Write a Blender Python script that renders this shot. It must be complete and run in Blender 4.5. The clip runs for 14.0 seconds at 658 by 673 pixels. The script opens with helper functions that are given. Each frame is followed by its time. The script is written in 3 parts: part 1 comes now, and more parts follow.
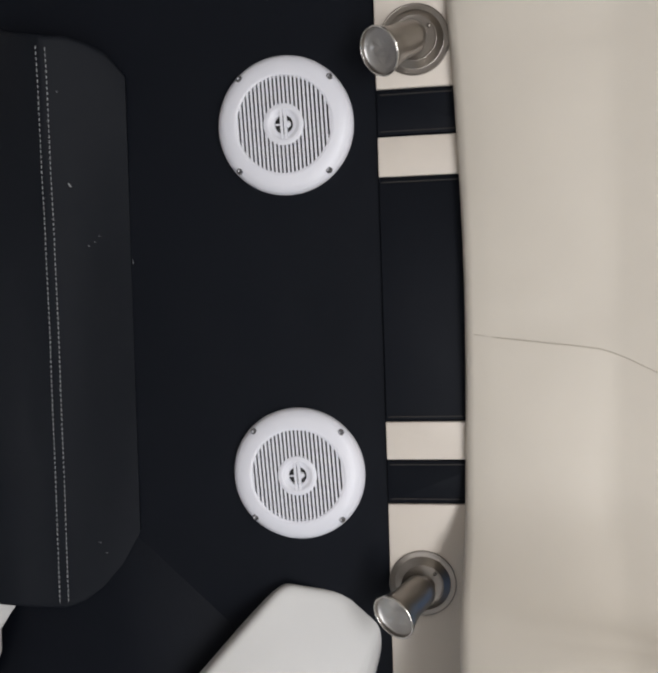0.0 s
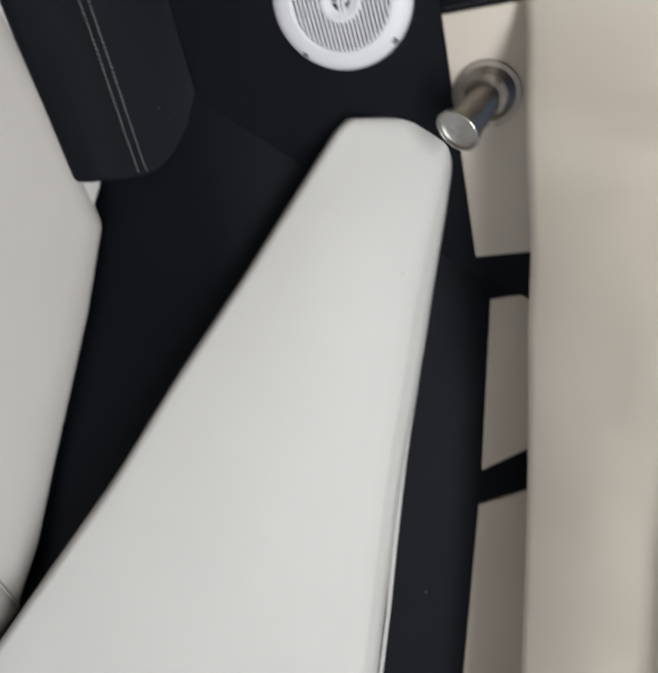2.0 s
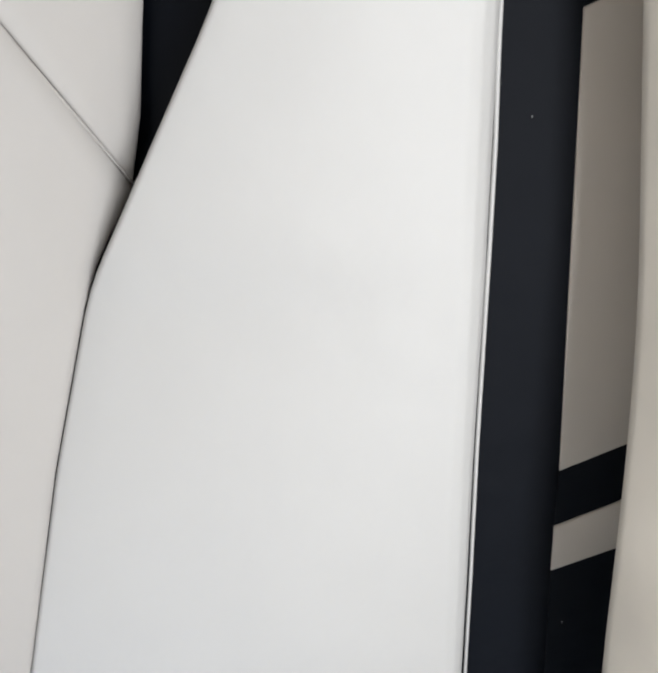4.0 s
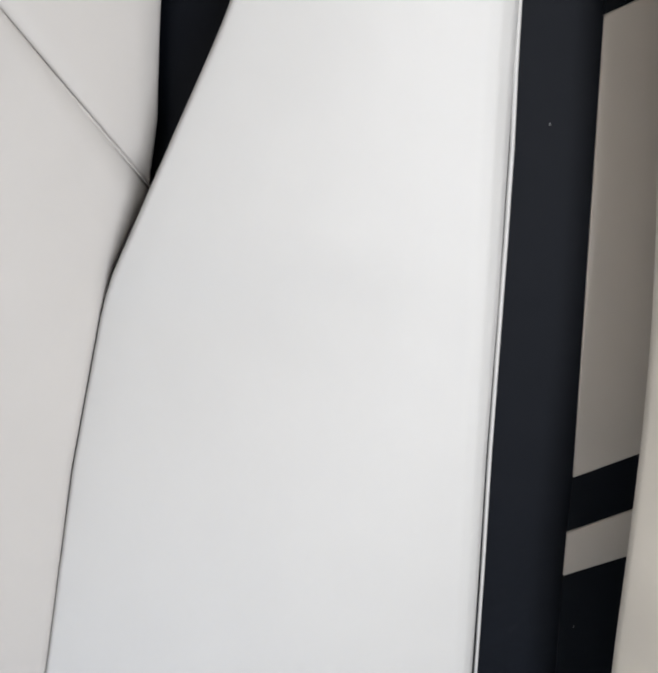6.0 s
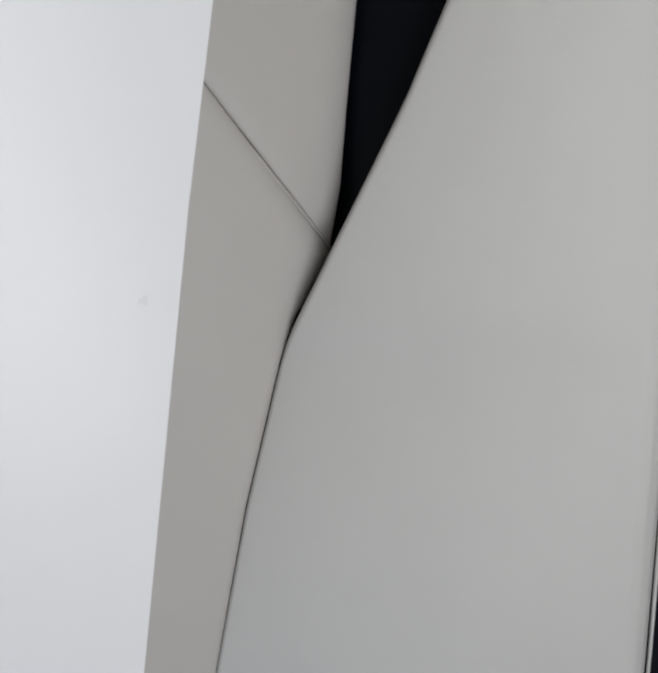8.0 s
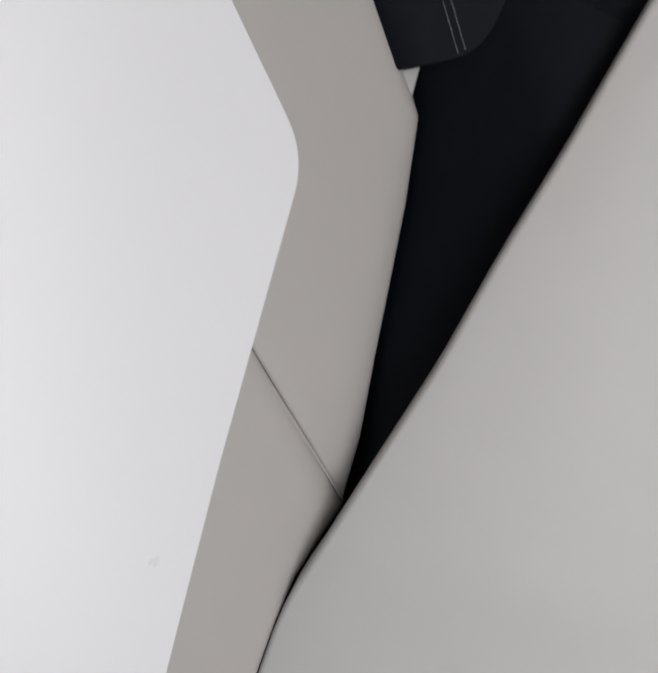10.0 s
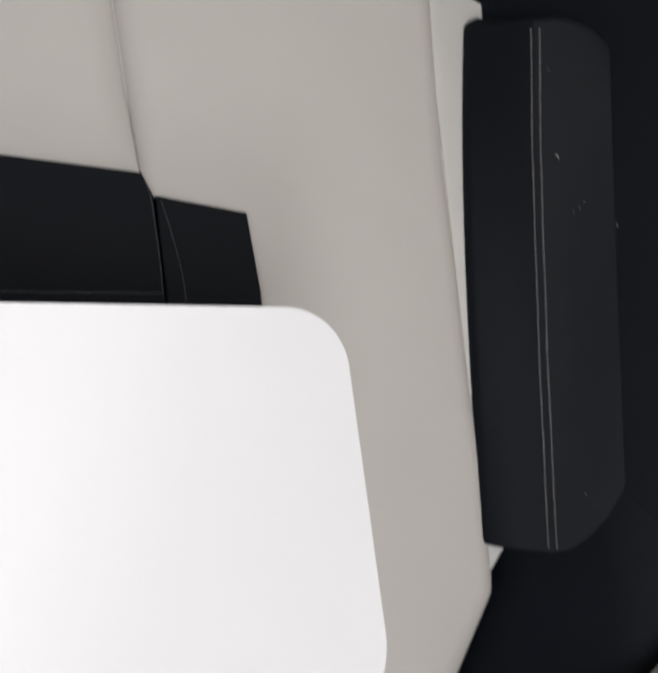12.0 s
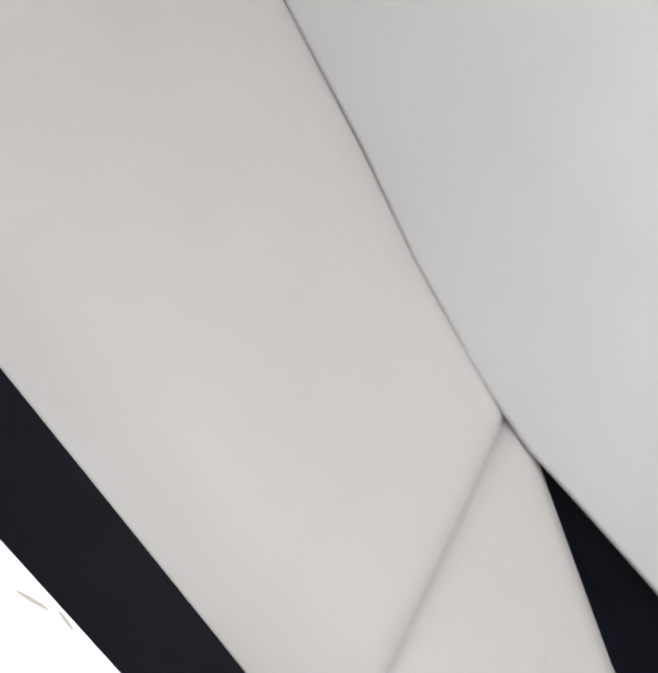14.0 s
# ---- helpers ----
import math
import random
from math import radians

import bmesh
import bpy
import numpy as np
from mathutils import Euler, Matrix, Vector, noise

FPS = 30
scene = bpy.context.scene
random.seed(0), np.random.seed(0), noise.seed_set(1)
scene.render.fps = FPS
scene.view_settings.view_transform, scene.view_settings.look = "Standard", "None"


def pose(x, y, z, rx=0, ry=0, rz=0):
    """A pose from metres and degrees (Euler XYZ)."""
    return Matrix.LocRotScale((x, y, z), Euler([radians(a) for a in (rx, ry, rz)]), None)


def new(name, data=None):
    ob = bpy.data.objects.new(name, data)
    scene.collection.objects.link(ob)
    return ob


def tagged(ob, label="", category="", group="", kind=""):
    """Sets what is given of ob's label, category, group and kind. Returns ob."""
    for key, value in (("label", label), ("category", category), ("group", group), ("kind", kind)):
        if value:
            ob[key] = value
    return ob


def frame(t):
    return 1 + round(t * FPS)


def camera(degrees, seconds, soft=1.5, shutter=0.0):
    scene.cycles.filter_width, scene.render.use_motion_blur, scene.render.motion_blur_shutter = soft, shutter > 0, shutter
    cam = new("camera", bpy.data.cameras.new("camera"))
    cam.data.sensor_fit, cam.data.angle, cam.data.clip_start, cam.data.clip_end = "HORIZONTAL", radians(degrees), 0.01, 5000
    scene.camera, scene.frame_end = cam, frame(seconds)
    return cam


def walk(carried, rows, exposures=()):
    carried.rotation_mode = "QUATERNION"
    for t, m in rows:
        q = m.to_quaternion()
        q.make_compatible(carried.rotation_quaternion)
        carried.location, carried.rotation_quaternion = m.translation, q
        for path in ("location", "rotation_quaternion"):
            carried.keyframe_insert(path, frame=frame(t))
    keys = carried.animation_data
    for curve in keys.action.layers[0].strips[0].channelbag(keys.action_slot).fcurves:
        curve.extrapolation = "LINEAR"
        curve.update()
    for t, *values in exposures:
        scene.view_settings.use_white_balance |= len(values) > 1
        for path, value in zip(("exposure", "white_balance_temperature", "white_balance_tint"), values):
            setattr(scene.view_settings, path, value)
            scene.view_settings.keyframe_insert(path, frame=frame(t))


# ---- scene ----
# ---------------------------------------------------------------- camera
cam = camera(43.68, 14.0, soft=2.6, shutter=0.5)
PATH = [
    (0.0, -0.0443, -0.6978, 0.8360, -2.881, -42.636, 87.297),
    (0.5, -0.0385, -0.7021, 0.8356, -3.265, -43.032, 86.965),
    (1.0, -0.0183, -0.7217, 0.8290, -6.407, -43.162, 84.500),
    (1.5, 0.0186, -0.7125, 0.8385, -12.779, -41.247, 79.617),
    (2.0, 0.0140, -0.6668, 0.8582, -23.373, -38.566, 73.752),
    (2.5, 0.1057, -0.8314, 0.8253, -26.642, -44.374, 72.442),
    (3.0, 0.1596, -0.8559, 0.8479, -28.722, -41.401, 69.453),
    (3.5, 0.2876, -0.9015, 0.9220, -29.004, -38.321, 66.393),
    (4.0, 0.2869, -0.9546, 0.9475, -31.879, -38.418, 63.912),
    (6.5, 0.2668, -0.9073, 0.9537, -32.877, -35.842, 63.528),
    (7.0, 0.2630, -0.9134, 0.9613, -31.992, -34.657, 62.208),
    (7.5, 0.2657, -0.9294, 0.9724, -27.999, -29.258, 60.152),
    (8.0, 0.2207, -0.9332, 0.9824, -26.992, -25.595, 59.431),
    (8.5, 0.2148, -0.9514, 0.9318, -22.269, -26.817, 59.763),
    (10.8, 0.1215, -0.9683, 0.8046, -11.346, -26.063, 72.372),
    (11.0, 0.0961, -0.9711, 0.7849, -9.967, -26.537, 74.388),
    (11.5, 0.0323, -0.9581, 0.7472, -6.817, -25.080, 81.360),
    (12.0, -0.0119, -0.9697, 0.7467, -1.629, -22.915, 84.946),
    (12.5, -0.0223, -0.9580, 0.7477, 6.331, -20.116, 88.604),
    (13.0, 0.0047, -1.0323, 0.6781, 16.942, -24.057, 100.407),
    (13.5, 0.0540, -1.1190, 0.5954, 22.860, -27.716, 114.879),
    (14.0, 0.0849, -1.2092, 0.5749, 26.150, -29.592, 125.388),
]
EXPOSURES = [(0.0, -0.17, 6480, 10), (1.0, -0.07, 6460, 9), (1.5, -0.04, 6470, 8), (2.0, -0.1, 6450, 7), (2.5, 0.22, 6480, 7), (3.0, 0.22, 6480, 7), (3.5, 0.2, 6480, 7),
             (4.0, 0.18, 6400, 8), (6.5, 0.19, 6340, 9), (7.0, 0.23, 6330, 9), (7.5, -0.3, 6370, 8), (8.0, -0.68, 6370, 8), (8.5, -0.87, 6390, 9), (11.0, -0.42, 6530, 11),
             (11.5, -0.36, 6550, 11), (12.0, -0.23, 6600, 10), (12.5, -0.28, 6620, 12), (13.0, -0.08, 6590, 11), (13.5, 0.24, 6350, 8.5), (14.0, 0.36, 6290, 8.5)]
walk(cam, [(t, pose(*row)) for t, *row in PATH], EXPOSURES)

# ---------------------------------------------------------------- light
world = bpy.data.worlds.new("sky")
scene.world = world
world.use_nodes = True
wn = world.node_tree
sky = wn.nodes.new("ShaderNodeTexSky")
sky.sky_type, sky.sun_disc = "NISHITA", False
sky.sun_elevation, sky.sun_rotation = radians(60), radians(200)
wn.links.new(sky.outputs[0], wn.nodes["Background"].inputs[0])
wn.nodes["Background"].inputs[1].default_value = 0.12
LAMP_HOLE = (0.785, -1.156, 2.60, 3.2, 0.6)  # centre and size of an opening added, unseen, for the overhead fill lamp
LAMP_HOLE_TURN = -25.0
# Area lamp added overhead to light the cabin; its source is assumed.
fill = new("overhead_fill", bpy.data.lights.new("overhead_fill", "AREA"))
fill.data.shape, fill.data.size, fill.data.size_y = "RECTANGLE", LAMP_HOLE[3], LAMP_HOLE[4]
fill.data.energy, fill.data.color = 80.0, (1.0, 0.995, 1.0)
fill.matrix_world = pose(LAMP_HOLE[0], LAMP_HOLE[1], LAMP_HOLE[2] + 0.02, 0, 0, LAMP_HOLE_TURN)


# ---------------------------------------------------------------- materials
def material(name, colour, rough=0.5, metal=0.0, grain=0.0, scale=900.0, tone=0.06, coat=0.0, spec=0.5):
    """A surface with slow tonal drift and a fine grain relief."""
    m = bpy.data.materials.new(name)
    m.use_nodes = True
    nt = m.node_tree
    bs = nt.nodes["Principled BSDF"]
    bs.inputs["Roughness"].default_value = rough
    bs.inputs["Metallic"].default_value = metal
    bs.inputs["Coat Weight"].default_value = coat
    bs.inputs["Specular IOR Level"].default_value = spec
    co = nt.nodes.new("ShaderNodeTexCoord")
    big = nt.nodes.new("ShaderNodeTexNoise")
    big.inputs["Scale"].default_value, big.inputs["Detail"].default_value = 5.0, 4.0
    nt.links.new(co.outputs["Object"], big.inputs["Vector"])
    ramp = nt.nodes.new("ShaderNodeMix")
    ramp.data_type = "RGBA"
    ramp.inputs[6].default_value = [c * (1 - tone) for c in colour] + [1]
    ramp.inputs[7].default_value = [min(1, c * (1 + tone)) for c in colour] + [1]
    nt.links.new(big.outputs["Fac"], ramp.inputs[0])
    nt.links.new(ramp.outputs[2], bs.inputs["Base Color"])
    if grain:
        fine = nt.nodes.new("ShaderNodeTexVoronoi")
        fine.inputs["Scale"].default_value = scale
        nt.links.new(co.outputs["Object"], fine.inputs["Vector"])
        soft = nt.nodes.new("ShaderNodeTexNoise")
        soft.inputs["Scale"].default_value = 11.0
        nt.links.new(co.outputs["Object"], soft.inputs["Vector"])
        add = nt.nodes.new("ShaderNodeMath")
        add.operation = "MULTIPLY_ADD"
        add.inputs[1].default_value = 20.0
        nt.links.new(soft.outputs["Fac"], add.inputs[0])
        nt.links.new(fine.outputs["Distance"], add.inputs[2])
        bump = nt.nodes.new("ShaderNodeBump")
        bump.inputs["Strength"].default_value, bump.inputs["Distance"].default_value = grain, 0.0006
        nt.links.new(add.outputs[0], bump.inputs["Height"])
        nt.links.new(bump.outputs[0], bs.inputs["Normal"])
    return m


BLACK = material("black_vinyl", (0.0040, 0.0052, 0.0084), 0.55, grain=0.35, scale=1100, tone=0.15, spec=0.10)
BLACK_B = material("black_bolster_vinyl", (0.0050, 0.0063, 0.0094), 0.55, grain=0.35, scale=1100, tone=0.12, spec=0.12)
WHITE = material("white_vinyl", (0.54, 0.535, 0.525), 0.45, grain=0.25, scale=1000, tone=0.02)
CREAM = material("cream_vinyl", (0.466, 0.448, 0.430), 0.5, grain=0.25, scale=1000, tone=0.03)
BEIGE = material("beige_vinyl", (0.555, 0.512, 0.447), 0.55, grain=0.12, scale=800, tone=0.09)
SEAM = material("beige_seam_thread", (0.36, 0.32, 0.27), 0.7, tone=0.05)
LINE = material("lining_thread", (0.43, 0.39, 0.33), 0.7, tone=0.05)
TRIM = material("beige_trim_vinyl", (0.61, 0.555, 0.492), 0.5, grain=0.25, scale=1000, tone=0.04)
TABLE = material("white_gelcoat", (0.685, 0.695, 0.725), 0.36, tone=0.015)
PLASTIC = material("white_plastic", (0.67, 0.675, 0.725), 0.38, tone=0.02)
DARK = material("dark_cone", (0.005, 0.005, 0.006), 0.6, tone=0.1)
STEEL = material("brushed_nickel", (0.30, 0.275, 0.25), 0.34, metal=1.0, tone=0.05)
SCREW = material("dull_screw_steel", (0.20, 0.20, 0.21), 0.45, metal=1.0, tone=0.1)
LENS = material("dimpled_reflector", (0.44, 0.43, 0.42), 0.46, metal=1.0, tone=0.25)
CHROME = material("polished_rim", (0.62, 0.60, 0.57), 0.2, metal=1.0, tone=0.05)
THREAD = material("pale_thread", (0.33, 0.335, 0.34), 0.7, tone=0.05)
THREAD_D = material("grey_thread", (0.16, 0.17, 0.18), 0.7, tone=0.05)
CARPET = material("dark_carpet", (0.03, 0.03, 0.035), 0.95, grain=0.6, scale=400, tone=0.2)
SMUDGE = material("grey_smudge", (0.655, 0.66, 0.68), 0.6, tone=0.1)
MARK = material("faint_mark", (0.505, 0.50, 0.49), 0.5, tone=0.03)
SCUFF = material("brown_scuff", (0.36, 0.33, 0.28), 0.6, tone=0.2)
FOLD = material("brown_fold", (0.022, 0.018, 0.016), 0.6, tone=0.1)


# ---------------------------------------------------------------- mesh helpers
def mesh_of(name, bm, mat, smooth=True):
    me = bpy.data.meshes.new(name)
    bmesh.ops.recalc_face_normals(bm, faces=bm.faces)
    bm.to_mesh(me)
    bm.free()
    me.materials.append(mat)
    if smooth:
        me.polygons.foreach_set("use_smooth", [True] * len(me.polygons))
        me.set_sharp_from_angle(angle=radians(50))
    return me


def part(name, bm, mat, parent=None, label="", smooth=True):
    """One mesh object under a thing or a part (or at top level)."""
    ob = new(name, mesh_of(name, bm, mat, smooth))
    ob.parent = parent
    if label:
        ob["label"] = label
    return ob


def basis(origin, u, n):
    """A frame: x along u, z along n."""
    n = Vector(n).normalized()
    u = Vector(u)
    u = (u - n * u.dot(n)).normalized()
    v = n.cross(u)
    m = Matrix((u, v, n)).transposed().to_4x4()
    m.translation = Vector(origin)
    return m


def rounded(points, radii, steps=10):
    """A polygon with rounded corners."""
    out = []
    count = len(points)
    for i in range(count):
        p, a, b = Vector(points[i]), Vector(points[i - 1]), Vector(points[(i + 1) % count])
        r = radii[i] if hasattr(radii, "__len__") else radii
        if r <= 0:
            out.append(p)
            continue
        da, db = (a - p).normalized(), (b - p).normalized()
        half = da.angle(db) / 2
        d = min(r / math.tan(half), 0.48 * (a - p).length, 0.48 * (b - p).length)
        r = d * math.tan(half)
        c = p + (da + db).normalized() * (r / math.sin(half))
        s, e = p + da * d - c, p + db * d - c
        turn = s.angle_signed(e)
        for j in range(steps + 1):
            f = turn * j / steps
            out.append(c + Matrix.Rotation(-f, 2) @ s)
    return out


def slab(poly, thick, m, bevel=0.01, segs=4, both=False):
    """An extruded polygon: its face lies in the frame's plane z = 0 and it reaches down by thick."""
    bm = bmesh.new()
    top = [bm.verts.new(m @ Vector((p[0], p[1], 0))) for p in poly]
    low = [bm.verts.new(m @ Vector((p[0], p[1], -thick))) for p in poly]
    face = bm.faces.new(top)
    base = bm.faces.new(low[::-1])
    for i in range(len(poly)):
        bm.faces.new((top[i - 1], low[i - 1], low[i], top[i]))
    if bevel:
        edges = list(face.edges) + (list(base.edges) if both else [])
        bmesh.ops.bevel(bm, geom=edges, offset=bevel, segments=segs, profile=0.5, affect="EDGES", clamp_overlap=True)
    return bm


def tube(points, radius, sides=8, closed=False):
    """A round bar along a polyline."""
    bm = bmesh.new()
    pts = [Vector(p) for p in points]
    rings = []
    for i, p in enumerate(pts):
        a = pts[i - 1] if i or closed else p
        b = pts[(i + 1) % len(pts)] if i + 1 < len(pts) or closed else p
        d = (b - a).normalized()
        q = d.to_track_quat("Z", "Y").to_matrix()
        if rings:
            ref = (prev - d * prev.dot(d)).normalized()
        else:
            ref = q @ Vector((1, 0, 0))
        prev = ref
        side = d.cross(ref)
        rings.append([bm.verts.new(p + radius * (math.cos(t) * ref + math.sin(t) * side)) for t in (2 * math.pi * k / sides for k in range(sides))])
    for i in range(len(rings) - (0 if closed else 1)):
        r, s = rings[i], rings[(i + 1) % len(rings)]
        for k in range(sides):
            bm.faces.new((r[k - 1], r[k], s[k], s[k - 1]))
    if not closed:
        bm.faces.new(rings[0])
        bm.faces.new(rings[-1][::-1])
    return bm


def lathe(profile, m=Matrix(), sides=48, cap=True):
    """Turns (radius, height) points about the frame's z."""
    bm = bmesh.new()
    rings = [[bm.verts.new(m @ Vector((r * math.cos(a), r * math.sin(a), h))) for a in (2 * math.pi * k / sides for k in range(sides))] for r, h in profile]
    for r, s in zip(rings, rings[1:]):
        for k in range(sides):
            bm.faces.new((r[k - 1], r[k], s[k], s[k - 1]))
    if cap:
        bm.faces.new(rings[0])
        bm.faces.new(rings[-1])
    return bm


def sheet(rows):
    """A surface through rows of points."""
    bm = bmesh.new()
    grid = [[bm.verts.new(p) for p in row] for row in rows]
    for r, s in zip(grid, grid[1:]):
        for i in range(len(r) - 1):
            bm.faces.new((r[i], r[i + 1], s[i + 1], s[i]))
    return bm


def lift(m, p, h=0.0):
    return m @ Vector((p[0], p[1], h))


# ---------------------------------------------------------------- the plan
LEAN = radians(39.36)
SEAT = -0.291
TABLE_Z = 0.046
FLOOR = -0.68
# bow wall: x across, s up the leaning face
BOW = basis((0, 0, 0), (1, 0, 0), (0, -math.cos(LEAN), math.sin(LEAN)))
# starboard hull side: origin low on the crease, x going aft, y up the face
SIDE_N = Vector((-0.308, -0.515, 0.80)).normalized()
CREASE = Vector((0.296, -0.132, -0.177))
AFT = Vector((0.915, -0.401, 0.094))
SIDE = basis(CREASE, AFT, SIDE_N)
# port side backrest plane
PORT_A, PORT_B, PORT_P = Vector((-0.69, -0.72, -0.262)), Vector((-0.93, -1.35, -0.262)), Vector((-0.518, -0.123, -0.158))
PORT_N = -(PORT_B - PORT_A).cross(PORT_P - PORT_A).normalized()
PORT = basis(PORT_A, PORT_A - PORT_B, PORT_N)


def on(m, p):
    q = m.inverted() @ Vector(p)
    return (q.x, q.y)


def drop(m, p, along):
    """Where the line from p along a way meets the plane of the frame m."""
    n, o = m.to_3x3() @ Vector((0, 0, 1)), m.translation
    p, along = Vector(p), Vector(along)
    return p + along * ((o - p).dot(n) / along.dot(n))


# ---------------------------------------------------------------- structure
bow = part("wall_bow", slab([(-0.9, -0.45), (0.75, -0.45), (0.75, 0.24), (-0.9, 0.24)], 0.03, BOW, 0), BLACK)
tagged(bow, "black vinyl covered bow wall leaning outwards", "wall", kind="structure")
hull_low = [(0.20, -0.20), (0.40, -0.262), (0.485, -0.290), (0.603, -0.362), (0.708, -0.438), (0.808, -0.511), (0.926, -0.593), (1.05, -0.69), (1.17, -0.904), (1.72, -1.43), (2.34, -2.03)]
hull_mid = [(0.20, -0.13), (0.40, -0.165), (0.48, -0.165), (0.565, -0.185), (0.675, -0.30), (0.795, -0.44), (0.94, -0.60), (1.07, -0.71), (1.20, -0.86), (1.76, -1.37), (2.38, -1.97)]
hull_top = [(0.30, 0.16), (0.50, 0.26), (0.70, 0.36), (0.90, 0.40), (1.06, 0.40), (1.18, 0.36), (1.36, 0.30), (1.58, 0.22), (1.95, 0.10), (2.50, -0.14), (3.10, -0.40)]
rows = []
for a, b, c in zip(hull_low, hull_mid, hull_top):
    a = Vector((*a, SEAT - 0.12))
    b, c = drop(SIDE, (*b, 0), (0, 0, 1)), drop(SIDE, (*c, 0), (0, 0, 1))
    if b.z < SEAT + 0.05:
        b.z = SEAT + 0.05
    e = drop(SIDE, (b.x + 0.09, b.y + 0.13, 0), (0, 0, 1))
    up = a + Vector((0, 0, 0.115))
    row = [a, up] + [up.lerp(b, k / 5) for k in range(1, 6)] + [b.lerp(e, 0.5), e] + [e.lerp(c, k / 3) for k in range(1, 4)]
    rows.append(row + [p + Vector((0.02, 0.06, -0.02)) for p in row[::-1]])
side = part("wall_starboard", sheet(rows), BLACK)
tagged(side, "black vinyl covered hull side beside the settee", "wall", kind="structure")
PORT_W = PORT @ pose(0, 0, -0.06)
port = part("wall_port", slab([(-1.5, -0.55), (1.0, -0.55), (1.15, 0.95), (-1.5, 0.95)], 0.03, PORT_W, 0), BLACK)
tagged(port, "black vinyl covered hull side beside the settee", "wall", kind="structure")
flo = part("floor", slab([(-1.6, -2.2), (2.6, -2.2), (2.6, 0.3), (-1.6, 0.3)], 0.03, pose(0, 0, FLOOR), 0), CARPET)
tagged(flo, "dark carpeted cabin sole between the settees", "floor", kind="structure")

# Deckhead out of view, added to keep out the sky and bounce lamp light.
x1, y1 = LAMP_HOLE[3] / 2, LAMP_HOLE[4] / 2
turned = pose(LAMP_HOLE[0], LAMP_HOLE[1], LAMP_HOLE[2], 0, 0, LAMP_HOLE_TURN)
bm = bmesh.new()
for ax, bx, ay, by in ((-3.4, -x1, -2.6, 2.6), (x1, 3.0, -2.6, 2.6), (-x1, x1, -2.6, -y1), (-x1, x1, y1, 2.6)):
    vs = [bm.verts.new(turned @ Vector((px, py, pz))) for pz in (0, 0.04) for px, py in ((ax, ay), (bx, ay), (bx, by), (ax, by))]
    for f in ((3, 2, 1, 0), (4, 5, 6, 7), (0, 1, 5, 4), (1, 2, 6, 5), (2, 3, 7, 6), (3, 0, 4, 7)):
        bm.faces.new([vs[k] for k in f])
head = part("ceiling", bm, PLASTIC, smooth=False)
tagged(head, "unseen white deckhead added with an opening for the fill lamp", "ceiling", kind="structure")
# Assumed bulkhead out of view; closes the aft end and returns light.
aft = part("wall_aft", slab([(-1.6, FLOOR), (2.9, FLOOR), (2.9, LAMP_HOLE[2]), (-1.6, LAMP_HOLE[2])], 0.04, basis((0, -2.2, 0), (1, 0, 0), (0, 1, 0)) @ pose(0, 0, 0, 0, 0, 180), 0), CREAM)
tagged(aft, "unseen plain cream bulkhead added to close the cabin aft", "wall", kind="structure")

# striped band along the top of the walls
band = new("trim")
tagged(band, "band of beige and black padded vinyl panels below the coaming", "trim", kind="structure")
S0, S1 = 0.123, 0.26


def bow_piece(x0, x1, mat, proud):
    part("panel", slab(rounded([(x0, S0), (x1, S0), (x1, S1), (x0, S1)], 0.0012, 2), 0.012 + proud, BOW @ pose(0, 0, proud), 0.0022, 2), mat, band)


for x0, x1, mat, proud in ((-0.66, -0.269, TRIM, 0.006), (-0.267, -0.211, BLACK, 0.004), (-0.209, -0.159, TRIM, 0.006), (-0.157, 0.157, BLACK, 0.004),
                           (0.159, 0.209, TRIM, 0.006), (0.211, 0.267, BLACK, 0.004), (0.269, 0.613, TRIM, 0.006)):
    bow_piece(x0, x1, mat, proud)
    if mat is BLACK:
        for x in (x0 + 0.005, x1 - 0.005):
            part("fold_line", tube([lift(BOW, (x, S0 + 0.004 + 0.012 * k), proud + 0.0002) for k in range(10)], 0.0007, 6), FOLD, band, "brown folded seam")
low = [on(SIDE, Vector(p) + up) for p, up in zip(((0.613, 0.075, 0.10), (0.685, 0.081, 0.109), (0.94, -0.026, 0.139), (0.993, -0.048, 0.144), (1.808, -0.408, 0.228), (1.943, -0.472, 0.237), (2.06, -0.525, 0.248), (2.7, -0.80, 0.30)), [Vector((0, 0.84, 0.54)) * h for h in (0, 0, 0.006, 0.006, 0.011, 0.013, 0.013, 0.013)])]
high = [on(SIDE, p) for p in ((0.640, 0.153, 0.136), (0.690, 0.136, 0.144), (0.923, 0.053, 0.183), (0.988, 0.030, 0.194), (1.796, -0.280, 0.305), (1.930, -0.332, 0.323), (2.052, -0.392, 0.332), (2.7, -0.66, 0.40))]
